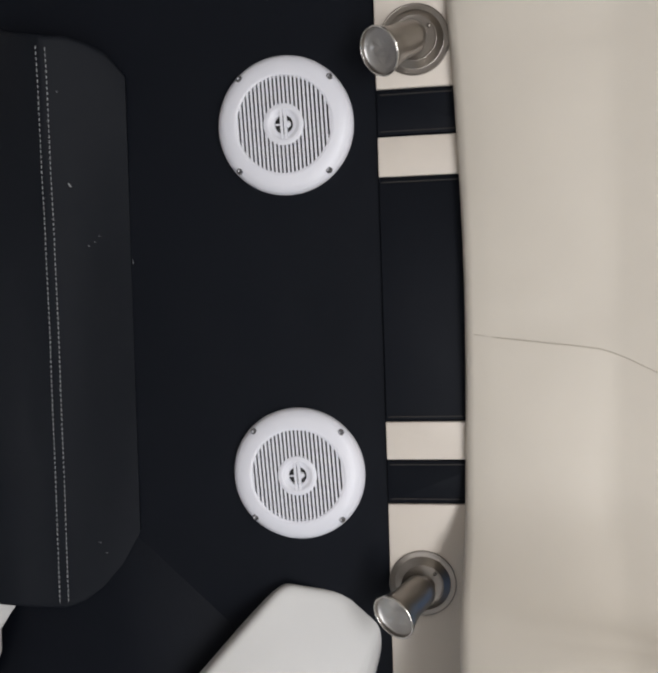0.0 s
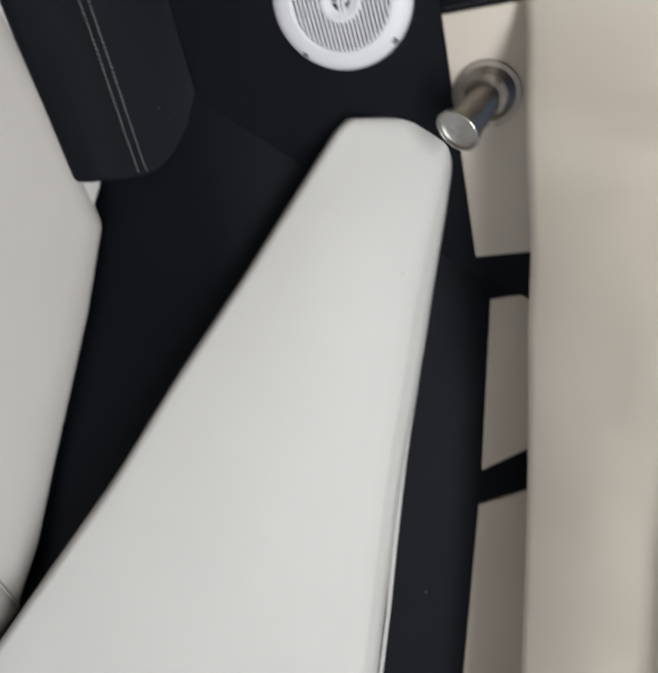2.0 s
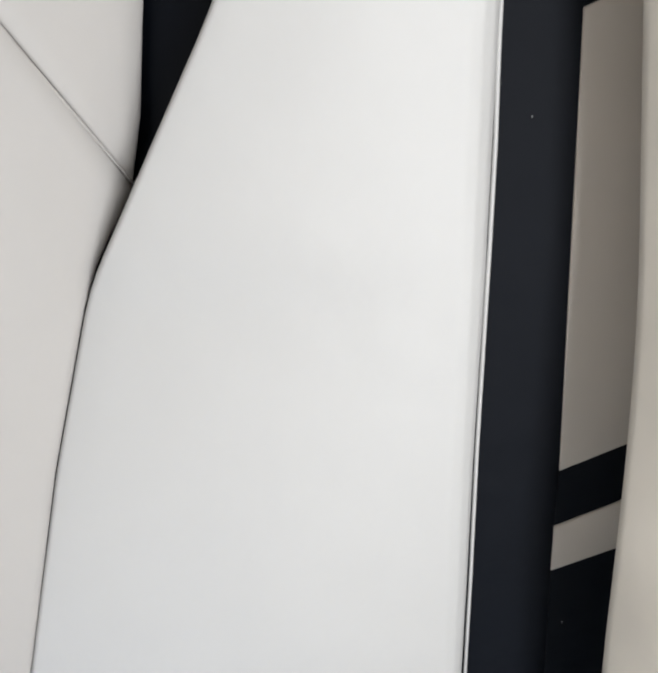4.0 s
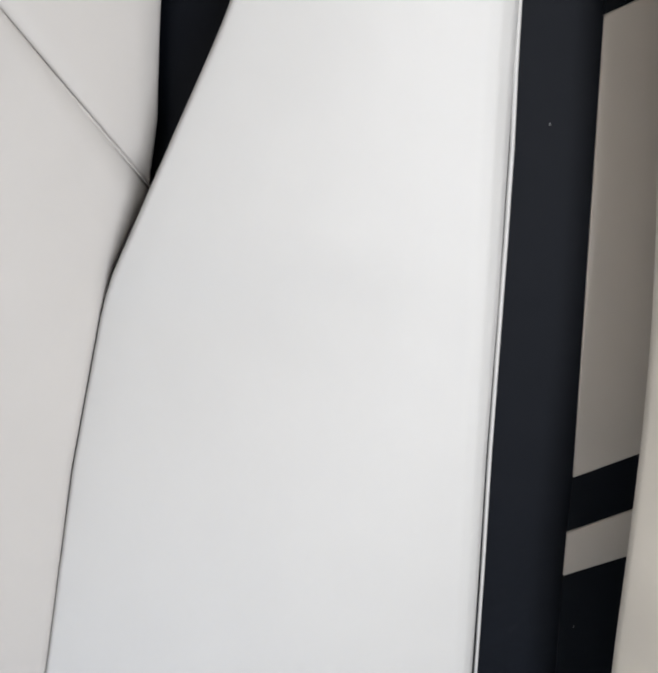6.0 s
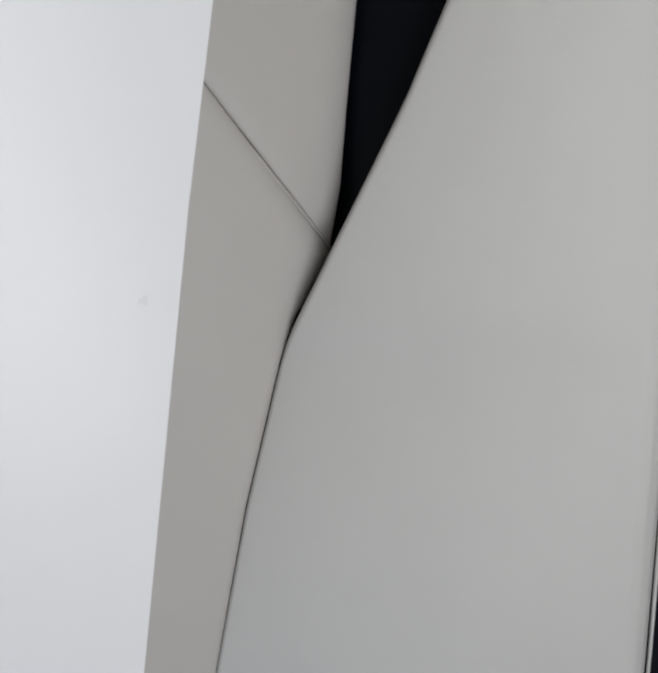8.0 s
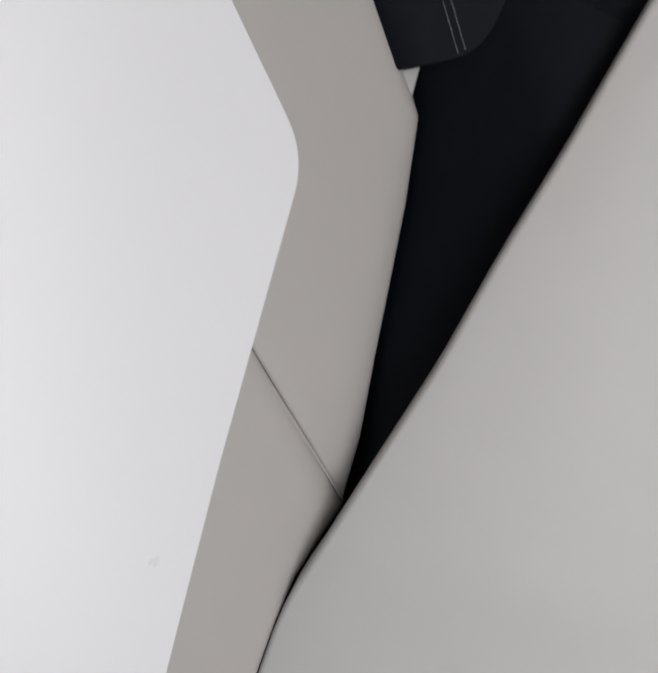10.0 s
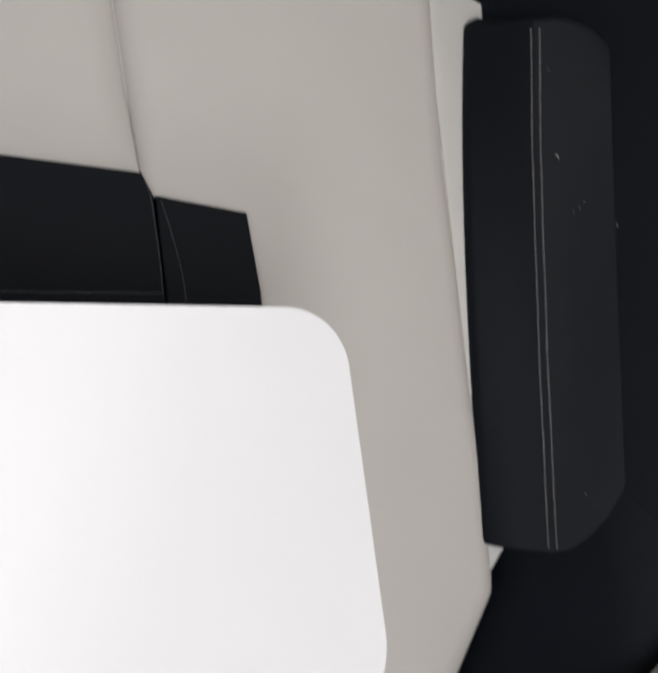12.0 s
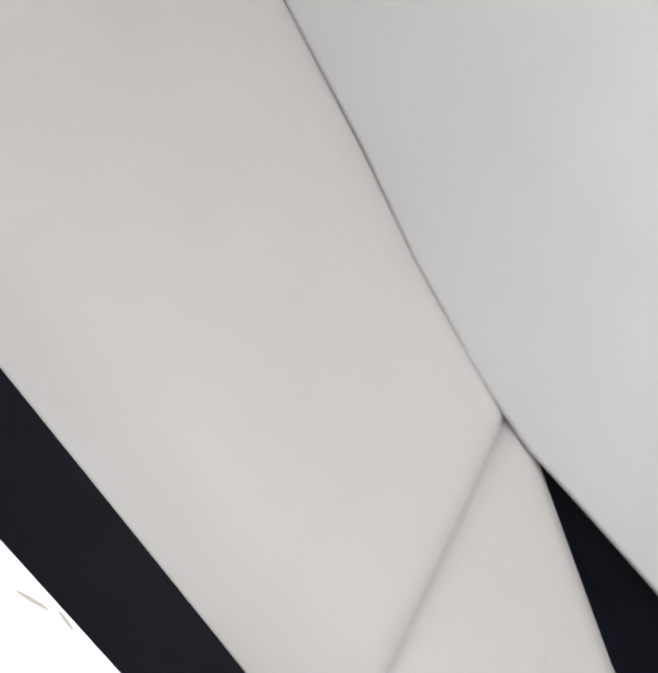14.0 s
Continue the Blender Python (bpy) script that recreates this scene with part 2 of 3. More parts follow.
for i, mat in enumerate((BLACK, TRIM, BLACK, TRIM, BLACK, TRIM, BLACK)):
    a, b, c, d = (Vector(q) for q in (low[i], low[i + 1], high[i + 1], high[i]))
    c, d = b + (c - b) * 1.7, a + (d - a) * 1.7
    gap = (b - a).normalized() * 0.001
    h = 0.006 if mat is TRIM else 0.004
    part("panel", slab([a + gap, b - gap, c - gap, d + gap], 0.012 + h, SIDE @ pose(0, 0, h), 0.003, 2), mat, band)

# beige coaming above the band
path = [(-1.75, -2.30, 0.30), (-1.60, -1.40, 0.28), (-1.25, -0.55, 0.25), (-0.85, -0.10, 0.20), (-0.55, 0.10, 0.178), (-0.340, 0.121, 0.180), (-0.263, 0.124, 0.184), (-0.02, 0.129, 0.190), (0.27, 0.126, 0.187), (0.40, 0.106, 0.192),
        (0.48, 0.099, 0.194), (0.56, 0.074, 0.211), (0.66, 0.041, 0.224), (0.78, -0.001, 0.245), (1.06, -0.120, 0.301), (1.43, -0.300, 0.381), (1.90, -0.543, 0.452), (2.5, -0.841, 0.519), (2.85, -1.20, 0.55), (2.98, -2.30, 0.56)]
path = [Vector(p) + Vector((-0.70, -0.57, 0.43)) * 0.07 * min(1.0, max(0.0, (p[0] - 0.5) / 0.3)) for p in path]  # the lip hangs over the band


def ease(x, a, b):
    """A soft ramp from 0 at a to 1 at b."""
    f = min(1.0, max(0.0, (x - a) / (b - a)))
    return f * f * (3 - 2 * f)


def spline(points, n):
    out = []
    for i in range(len(points) - 1):
        p0, p1, p2, p3 = points[max(0, i - 1)], points[i], points[i + 1], points[min(len(points) - 1, i + 2)]
        for j in range(n):
            t = j / n
            out.append(0.5 * ((2 * p1) + (p2 - p0) * t + (2 * p0 - 5 * p1 + 4 * p2 - p3) * t * t + (3 * p1 - p0 - 3 * p2 + p3) * t ** 3))
    return out + [points[-1]]


dense = spline(path, 16)
rows = []
for i, p in enumerate(dense):
    d = (dense[min(i + 1, len(dense) - 1)] - dense[max(i - 1, 0)]).normalized()
    out = Vector((-d.y, d.x, 0)).normalized()
    w = 0.0130 * noise.noise(p * 5) + 0.0060 * noise.noise(p * 14)
    w2 = 0.009 * noise.noise(p * 4 + Vector((7, 0, 0)))
    tuck = 0.006 * math.exp(-((p.x - 0.035) / 0.01) ** 2)
    deep = 0.06 + 0.44 * min(1.0, max(0.0, (abs(p.x - 0.03) - 0.42) / 0.25))
    low_part = ((deep, -0.012), (0.02, -0.010), (0.006, -0.006), (0.0, 0.002))
    wall = ((0.001, 0.012), (0.006 + w * 0.3 + tuck, 0.04), (0.018 + w + tuck, 0.085), (0.033 + w * 1.2 + tuck, 0.13), (0.046 + w2 * 0.6 + tuck, 0.158),
            (0.052 + w2 * 0.4, 0.170), (0.058 + w2 * 0.4, 0.182), (0.046 + w2, 0.22), (0.030 + w2, 0.30), (0.03, 0.42), (0.02, 0.55), (-0.02, 0.75), (-0.05, 1.3), (-0.06, 2.42))
    slope = ((0.003, 0.011), (0.028 + tuck, 0.033 + w * 0.3), (0.062 + tuck, 0.064 + w), (0.096 + tuck, 0.094 + w * 1.2), (0.122 + tuck, 0.115 + w2 * 0.6),
             (0.133, 0.126 + w2 * 0.4), (0.141, 0.140 + w2 * 0.4), (0.142 + w2, 0.18), (0.148 + w2, 0.26), (0.15, 0.40), (0.14, 0.55), (0.10, 0.75), (0.05, 1.3), (0.0, 2.42))
    f = min(1.0, max(0.0, (p.x - 0.40) / 0.22)) if p.x > 0 else min(1.0, max(0.0, (-0.50 - p.x) / 0.3))
    f = 0.55 + 0.45 * f * f * (3 - 2 * f)
    prof = low_part + tuple((b[0] + (a[0] - b[0]) * f, b[1] + (a[1] - b[1]) * f) for a, b in zip(wall, slope))
    lean = 0.37 * min(1.0, max(0.0, (p.x - 0.42) / 0.2))
    sag = 1 + 0.12 * min(1.0, ((p.x - 0.03) / 0.42) ** 2)
    flare = 0.6 * (1 - min(1.0, max(0.0, (abs(p.x) - 0.30) / 0.35)))
    corner = ease(p.x, 0.22, 0.52) * (1 - ease(p.x, 0.50, 0.84))
    lip = Vector((-0.43, -0.70, 0.57)) * 0.125 * corner
    wave = 0.010 * noise.noise(p * 6 + Vector((3, 1, 0))) + 0.004 * noise.noise(p * 17)
    row = []
    for a, h in prof:
        q = p + out * (a - lean * min(h, 0.26) + flare * min(0.35, max(0.0, h - 0.165))) + lip * (1 - ease(h, 0.05, 0.75))
        row.append(q + Vector((0, 0, h * (sag if h < 0.4 else 1) + wave * math.exp(-((h - 0.15) / 0.03) ** 2))))
    rows.append(row)
coam = part("coaming", sheet(rows), BEIGE)


def along_lining(x, k):
    """A point of the lining at the cross section x, profile index k (both may be fractions)."""
    i = max(j for j in range(len(dense) - 1) if dense[j].x <= x)
    f = (x - dense[i].x) / (dense[i + 1].x - dense[i].x)
    j = min(int(k), len(rows[0]) - 2)
    a = rows[i][j].lerp(rows[i + 1][j], f)
    b = rows[i][j + 1].lerp(rows[i + 1][j + 1], f)
    return a.lerp(b, k - j)


part("seam", tube([along_lining(0.044 + 0.024 * k / 20, 4 + 5 * k / 20) + Vector((0, -0.0002, 0)) for k in range(21)], 0.0009, 6), LINE, coam, "fine stitched seam")
part("seam", tube([along_lining(0.068 + 0.063 * f, 9.0 + k) + Vector((0, -0.0002, 0)) for k, f in ((0, 0), (0.5, 0.046), (1, 0.092), (1.5, 0.24), (2, 0.385), (2.4, 0.63), (2.7, 0.82), (3, 1.0))], 0.0009, 6), LINE, coam, "fine stitched seam")
tagged(coam, "beige padded vinyl lining with soft folds above the band", "lining", kind="structure")

# ---------------------------------------------------------------- settee
def puffed(poly, z, thick, soft, firm):
    """A cushion: its outline rolled over at the top, tighter where firm says so."""
    pts = [Vector(p) for p in poly]
    clean = [p for i, p in enumerate(pts) if (p - pts[i - 1]).length > 1e-4]
    pts = clean
    area = sum(pts[i - 1].x * pts[i].y - pts[i].x * pts[i - 1].y for i in range(len(pts)))
    if area < 0:
        pts.reverse()
    inner = []
    for i, p in enumerate(pts):
        a, b = (p - pts[i - 1]).normalized(), (pts[(i + 1) % len(pts)] - p).normalized()
        na, nb = Vector((-a.y, a.x)), Vector((-b.y, b.x))
        m = (na + nb).normalized()
        inner.append(m / max(0.5, m.dot(na)))
    rolls = [firm(p) or (soft, 0.6 * soft) for p in pts]
    bm = bmesh.new()
    rings = [[bm.verts.new((p.x, p.y, z - thick)) for p in pts]]
    for k in range(11):
        t = math.pi / 2 * k / 10
        rings.append([bm.verts.new((*(p + n * r * (1 - math.cos(t))), z - d * (1 - math.sin(t)))) for p, n, (r, d) in zip(pts, inner, rolls)])
    for u, v in zip(rings, rings[1:]):
        for k in range(len(pts)):
            bm.faces.new((u[k - 1], u[k], v[k], v[k - 1]))
    bm.faces.new(rings[0][::-1])
    cap = bm.faces.new(rings[-1])
    bmesh.ops.triangulate(bm, faces=[cap])
    return bm


def front_edge(p):
    """How wide and how deep the cover rolls over at each edge."""
    if p.x + p.y > 0.2:
        return (0.050, 0.0170) if p.y > -0.86 else (0.024, 0.0145)
    if p.x > 0.2 and -0.79 < p.y < -0.69:
        return 0.026, 0.0095
    if p.x < -0.2 and -0.81 < p.y < -0.765:
        return 0.044, 0.023
    if -0.37 < p.x < 0.37 and p.y < -0.55 and abs(p.x) < 0.165 + 0.16 * max(0.0, -p.y - 0.755) + 0.02:
        return 0.036, 0.0075
    if p.x < -0.55 and p.y < -0.80:
        return 0.105, 0.031
    if p.x < -0.47:
        c = min(1.0, max(0.0, (p.y + 0.74) / 0.1))
        return 0.033 + 0.022 * c, 0.020 + 0.012 * c
    return None


def cushion(name, poly, radii, label, thick=0.14, bevel=0.033, mat=CREAM):
    ob = new(name)
    tagged(ob, label, "seat cushion", "settee cushions")
    part("cover", puffed(rounded(poly, radii, 6), SEAT, thick, bevel, front_edge), mat, ob)
    return ob


centre = cushion("seat_cushion", [(-0.458, -0.329), (-0.19, -0.3255), (0.155, -0.3065), (0.277, -0.2955), (0.436, -0.2915), (0.476, -0.2935), (0.595, -0.370), (0.70, -0.446), (0.80, -0.519), (0.917, -0.601), (1.002, -0.6755), (0.60, -0.7097), (0.137, -0.7570), (0.115, -0.627), (-0.010, -0.627), (-0.114, -0.637),
                                 (-0.141, -0.756), (-0.170, -0.7702), (-0.27, -0.7760), (-0.742, -0.8032), (-0.730, -0.733), (-0.699, -0.686), (-0.629, -0.583), (-0.553, -0.478)], [0, 0, 0, 0, 0, 0.03, 0, 0, 0, 0, 0, 0, 0, 0, 0, 0, 0, 0, 0, 0, 0.03, 0.04, 0.1, 0.1], "cream vinyl seat cushion with a black inlay beside the bolster")
starb = cushion("seat_cushion", [(1.009, -0.6772), (1.078, -0.806), (1.128, -0.8725), (1.364, -1.113), (1.704, -1.426), (2.3015, -1.9885), (0.35, -2.03), (0.135, -0.7575), (0.60, -0.7103)], [0, 0.06, 0.1, 0, 0, 0, 0, 0, 0], "cream vinyl seat cushion against the white backrest panel")
portc = cushion("seat_cushion", [(-0.1695, -0.7700), (-0.258, -1.344), (-0.36, -2.03), (-1.322, -2.025), (-1.058, -1.473), (-0.945, -1.232), (-0.855, -1.041), (-0.742, -0.8030), (-0.27, -0.7758)], [0, 0, 0, 0, 0, 0, 0, 0, 0], "cream vinyl seat cushion with a black inlay")
part("piping", tube([(-0.455 + 0.90 * k / 30, -0.334 + 0.034 * max(0, k - 6) / 24, SEAT - 0.0085) for k in range(31)], 0.0012, 6), SEAM, centre, "thin brown piping along the rear edge")
# Cream tubes added low in the seams only to lighten the dark grooves.
part("groove_liner", tube([(0.145 + 0.855 * k / 24, -0.7567 + 0.0803 * k / 24 - 0.0008 * math.sin(math.pi * k / 24), SEAT - 0.0092) for k in range(25)], 0.0020, 8), CREAM, starb)
part("groove_liner", tube([(-0.175 - 0.56 * k / 24, -0.7704 - 0.0056 * min(1, k / 4) - 0.0270 * max(0, k - 4) / 20, SEAT - 0.0205) for k in range(25)], 0.0024, 8), CREAM, portc)
base = new("settee_base")
tagged(base, "black vinyl settee base under the cream cushions", "settee base")
part("base_board", slab([(-1.3, -2.03), (-0.37, -2.03), (0.0, -0.78), (0.01, -0.74), (0.02, -0.70), (0.125, -0.70), (0.15, -0.765), (0.37, -2.03), (2.1, -2.03), (1.0, -0.75), (0.45, -0.32), (-0.45, -0.32), (-0.75, -0.8)], 0.24, pose(0, 0, SEAT - 0.142), 0), BLACK, base)
part("corner_panel", slab([(-0.70, -0.76), (-0.60, -0.60), (-0.50, -0.44), (-0.44, -0.33), (-0.40, -0.24), (-0.40, -0.10), (-0.72, -0.10), (-0.78, -0.76)], 0.02, pose(0, 0, SEAT - 0.045), 0.003, 1), BLACK, base)


def stitches(points, r, length=0.0042, gap=0.0014):
    """A dashed row of thread along a polyline."""
    bm = bmesh.new()
    for a, b in zip(points, points[1:]):
        a, b = Vector(a), Vector(b)
        d = b - a
        n = max(1, int(d.length / (length + gap)))
        q = d.to_track_quat("Z", "Y").to_matrix()
        for i in range(n):
            p = a + d * ((i + 0.5) / n)
            ends = []
            for sg in (-1, -0.7, 0.7, 1):
                rr = r * (0.45 if abs(sg) == 1 else 1.0)
                ends.append([bm.verts.new(p + q @ Vector((rr * math.cos(t), rr * math.sin(t), sg * length / 2))) for t in (0.4, 1.66, 2.91, 4.17, 5.43)])
            for u, v in zip(ends, ends[1:]):
                for k in range(5):
                    bm.faces.new((u[k - 1], u[k], v[k], v[k - 1]))
            bm.faces.new(ends[0])
            bm.faces.new(ends[-1])
    return bm



def inlay(poly, owner, rows):
    """A black vinyl field sewn flush into a cushion's top, with its grey stitching."""
    ob = part("inlay", puffed(poly, SEAT - 0.0055, 0.14, 0.004, lambda p: None), BLACK, owner, "black vinyl inlay")
    for row in rows:
        part("stitching", stitches([(x, y, SEAT - 0.0048) for x, y in row], 0.0004), THREAD_D, ob, "grey stitching")


inlay([(-0.1735, -0.7680), (-0.1420, -0.7575), (-0.080, -0.7545), (-0.002, -0.7535), (-0.026, -0.99), (-0.075, -1.40), (-0.15, -2.03), (-0.363, -2.03), (-0.261, -1.344)], portc,
      [[(-0.160, -0.7655), (-0.139, -0.7600), (-0.080, -0.7570), (-0.0185, -0.7560)], [(-0.0185, -0.7560), (-0.028, -0.866), (-0.040, -0.987), (-0.088, -1.40)]])
inlay([(-0.1435, -0.7540), (-0.1170, -0.6350), (-0.0100, -0.6240), (0.1180, -0.6240), (0.1400, -0.7560), (0.0, -0.7518), (-0.080, -0.7532)], centre,
      [[(-0.1365 + 0.0135 * k, -0.7480 + 0.0205 * math.sin(math.pi / 2 * min(1.0, k / 10)) - (0.0009 * (k - 10) ** 2 if k > 10 else 0)) for k in range(17)]])

ledge = new("ledge")
tagged(ledge, "pale vinyl ledge behind the seat cushion", "ledge")
part("cover", slab([(-0.466, -0.345), (0.440, -0.318), (0.444, -0.296), (0.411, -0.272), (0.33, -0.2), (-0.38, -0.2), (-0.396, -0.235), (-0.415, -0.262), (-0.458, -0.318)], 0.05, pose(0, 0, SEAT - 0.008), 0.006, 3), WHITE, ledge)

# ---------------------------------------------------------------- bolster
bol = new("bolster")
tagged(bol, "black vinyl bolster with pale double stitching on the seat", "bolster")
# lines along the bolster, from its port end to its starboard end
lines = [((-0.380, -0.278, -0.299), (0.397, -0.312, -0.299)), ((-0.380, -0.277, -0.291), (0.398, -0.311, -0.291)), ((-0.376, -0.272, -0.279), (0.399, -0.304, -0.280)), ((-0.362, -0.264, -0.238), (0.404, -0.273, -0.254)),
         ((-0.352, -0.2450, -0.1857), (0.4085, -0.2385, -0.2325)), ((-0.351, -0.2400, -0.1819), (0.4090, -0.2340, -0.2280)), ((-0.350, -0.2355, -0.1797), (0.4080, -0.2295, -0.2250)),
         ((-0.352, -0.211, -0.1720), (0.401, -0.208, -0.2100)), ((-0.347, -0.187, -0.1655), (0.384, -0.187, -0.195)), ((-0.337, -0.161, -0.1590), (0.355, -0.164, -0.180)), ((-0.314, -0.138, -0.156), (0.318, -0.145, -0.169)), ((-0.316, -0.130, -0.165), (0.310, -0.136, -0.176)), ((-0.314, -0.128, -0.19), (0.309, -0.134, -0.20)), ((-0.30, -0.19, -0.30), (0.33, -0.19, -0.30))]
ends = [(0.0, 0.86), (0.0012, 0.92), (0.004, 0.965), (0.009, 0.990), (0.016, 1.0)]
steps = ends + [(k / 28, 1.0) for k in range(1, 28)] + [(1 - u, q) for u, q in ends[::-1]]


def dip(u):
    """How far the stitched edge sinks between the bolster's ends."""
    return Vector((0, 0.0135, -0.025)) * math.sin(math.pi * u ** 0.85)


bm = bmesh.new()
rings = []
for u, q in steps:
    ring = [Vector(a).lerp(Vector(b), u) for a, b in lines]
    for i in (0, 1, 2):
        ring[i].y -= 0.060 * u * (1 - u) * (1 - 0.55 * u)
    for i, w in ((2, 0.15), (3, 0.7), (4, 1.0), (5, 1.0), (6, 1.0), (7, 0.95), (8, 0.8), (9, 0.5), (10, 0.2)):
        ring[i] += dip(u) * w
    mid = sum(ring, Vector()) / len(ring)
    sag = Vector((0, 0, 0.0016 * noise.noise(Vector((u * 7, 0, 0)))))
    rings.append([bm.verts.new(Vector((p.x, *(mid + (p - mid) * q).yz)) + (sag if 3 <= i <= 9 else Vector())) for i, p in enumerate(ring)])
for r, s in zip(rings, rings[1:]):
    for i in range(len(lines)):
        bm.faces.new((r[i - 1], r[i], s[i], s[i - 1]))
for ring in (rings[0], rings[-1]):
    hub = bm.verts.new(sum((v.co for v in ring), Vector()) / len(ring))
    for i in range(len(ring)):
        bm.faces.new((ring[i - 1], ring[i], hub))
cover = part("cover", bm, BLACK_B, bol)
for i in (4, 6):
    row = []
    for k in range(29):
        u = 0.018 + 0.973 * k / 28
        row.append(Vector(lines[i][0]).lerp(Vector(lines[i][1]), u) + dip(u) + Vector((0, -0.0003, 0.0006 + 0.0016 * noise.noise(Vector((u * 7, 0, 0))))))
    part("stitching", stitches(row, 0.0006), THREAD, bol, "pale thread")

# ---------------------------------------------------------------- backrests
def resample(points, n):
    pts = [Vector(p) for p in points]
    at = [0.0]
    for a, b in zip(pts, pts[1:]):
        at.append(at[-1] + (b - a).length)
    out = []
    for i in range(n):
        d = at[-1] * i / (n - 1)
        k = min(max(j for j in range(len(at)) if at[j] <= d + 1e-9), len(pts) - 2)
        out.append(pts[k].lerp(pts[k + 1], (d - at[k]) / (at[k + 1] - at[k])))
    return out


def pad_mesh(lower, upper, thick, r_low, r_up, r_end, sense=1):
    """A padded panel lofted between its lower and upper edge; the first section is the free end."""
    bm = bmesh.new()
    rings = []
    for i, (a, b) in enumerate(zip(lower, upper)):
        j = min(i + 1, len(lower) - 1)
        along = (lower[j] + upper[j] - lower[j - 1] - upper[j - 1]).normalized()
        v = (b - a).normalized()
        n = along.cross(v).normalized() * sense
        run = ((a + b) * 0.5 - (lower[0] + upper[0]) * 0.5).length
        e = 1 - min(1.0, run / r_end)
        sink = r_end * (1 - math.sqrt(max(0.0, 1 - e * e))) * 0.8
        pinch = 0.028 * (1 - math.sqrt(max(0.0, 1 - (1 - min(1.0, run / 0.028)) ** 2)))
        a, b = a + v * pinch * 0.35, b - v * pinch * 0.25
        w = (b - a).length
        roll = 0.012 + (r_up - 0.012) * min(1.0, run / 0.25)
        ring = [a - n * thick, a - n * (r_low + sink)]
        for k in range(1, 6):
            t = math.pi / 2 * k / 5
            ring.append(a + v * r_low * (1 - math.cos(t)) - n * (r_low * (1 - math.sin(t)) + sink))
        for k in range(1, 12):
            f = r_low + (w - r_low - roll * 1.35) * k / 12
            puff = 0.006 * math.sin(math.pi * k / 12) * min(1.0, run / 0.2)
            give = math.sin(math.pi * k / 12) * min(1.0, run / 0.15)
            q = a + v * f
            ring.append(q + n * (puff - sink + give * (0.0022 * noise.noise(q * 5) + 0.0009 * noise.noise(q * 12))))
        for k in range(0, 25):
            t = math.pi / 2 * k / 24
            fold = 0.00045 * math.sin(7.5 * math.pi * k / 24) * math.sin(math.pi * k / 24) * min(1.0, run / 0.3)
            ring.append(b - v * roll * 1.35 * (1 - math.sin(t)) - n * (roll * 0.9 * (1 - math.cos(t)) + sink - fold))
        ring.append(b - n * thick)
        rings.append([bm.verts.new(p) for p in ring])
    for r, s in zip(rings, rings[1:]):
        for i in range(len(r)):
            bm.faces.new((r[i - 1], r[i], s[i], s[i - 1]))
    bm.faces.new(rings[0])
    bm.faces.new(rings[-1])
    return bm


def backrest(lower, upper, label, sense=1):
    ob = new("backrest")
    tagged(ob, label, "backrest", "settee backrests")
    n = 60
    lo, up = resample(lower, n), resample(upper, n)
    ends = [0.0, 0.0015, 0.004, 0.009, 0.018, 0.028]
    lo2, up2 = [], []
    for q in ends:
        lo2.append(lo[0] + (lo[1] - lo[0]).normalized() * q)
        up2.append(up[0] + (up[1] - up[0]).normalized() * q)
    lo2 += [p for p in lo if (p - lo[0]).length > 0.04]
    up2 += up[len(up) - (len(lo2) - len(up2)):]
    part("pad", pad_mesh(lo2, up2, 0.055, 0.012, 0.042, 0.009, sense), WHITE, ob)
    v = (up[n // 2] - lo[n // 2]).normalized()
    nn = ((up[-1] - up[0]).cross(v)).normalized() * sense
    part("piping", tube([p + v * (0.015 * min(1.0, i / 16) - 0.008) - nn * 0.040 for i, p in enumerate(up[2:])], 0.0042), WHITE, ob, "thin white piping along the top edge")
    return ob


lower = [(0.374, -0.028, -0.005), (0.549, -0.224, -0.064), (0.66, -0.355, -0.105), (0.783, -0.490, -0.145), (0.929, -0.668, -0.204), (1.04, -0.803, -0.248), (1.078, -0.840, -0.270), (1.12, -0.878, -0.286), (1.36, -1.117, -0.292), (1.70, -1.430, -0.294), (2.3, -1.99, -0.295)]
upper = [(0.408, 0.094, 0.087), (0.443, 0.077, 0.0905), (0.533, 0.031, 0.0985), (0.70, -0.054, 0.1085), (0.855, -0.1375, 0.1145), (0.98, -0.198, 0.121), (1.26, -0.3335, 0.141), (1.66, -0.530, 0.1685), (1.955, -0.671, 0.190), (2.7, -1.03, 0.24)]
rest_starboard = backrest([Vector(p) for p in lower], [Vector(p) for p in upper], "white vinyl backrest panel tapering towards the bow")
pl = [Vector(p) for p in ((-0.495, -0.05, -0.143), (-0.519, -0.13, -0.160), (-0.605, -0.425, -0.213), (-0.672, -0.670, -0.262), (-0.700, -0.765, -0.284), (-0.745, -0.872, -0.292), (-0.828, -1.067, -0.294), (-0.921, -1.241, -0.294), (-1.028, -1.482, -0.294), (-1.27, -2.0, -0.294))]
pl = [p - (PORT.to_3x3() @ Vector((0, 1, 0))) * 0.007 * min(1.0, max(0.0, (-0.74 - p.y) / 0.12)) for p in pl]  # runs down behind the cushion
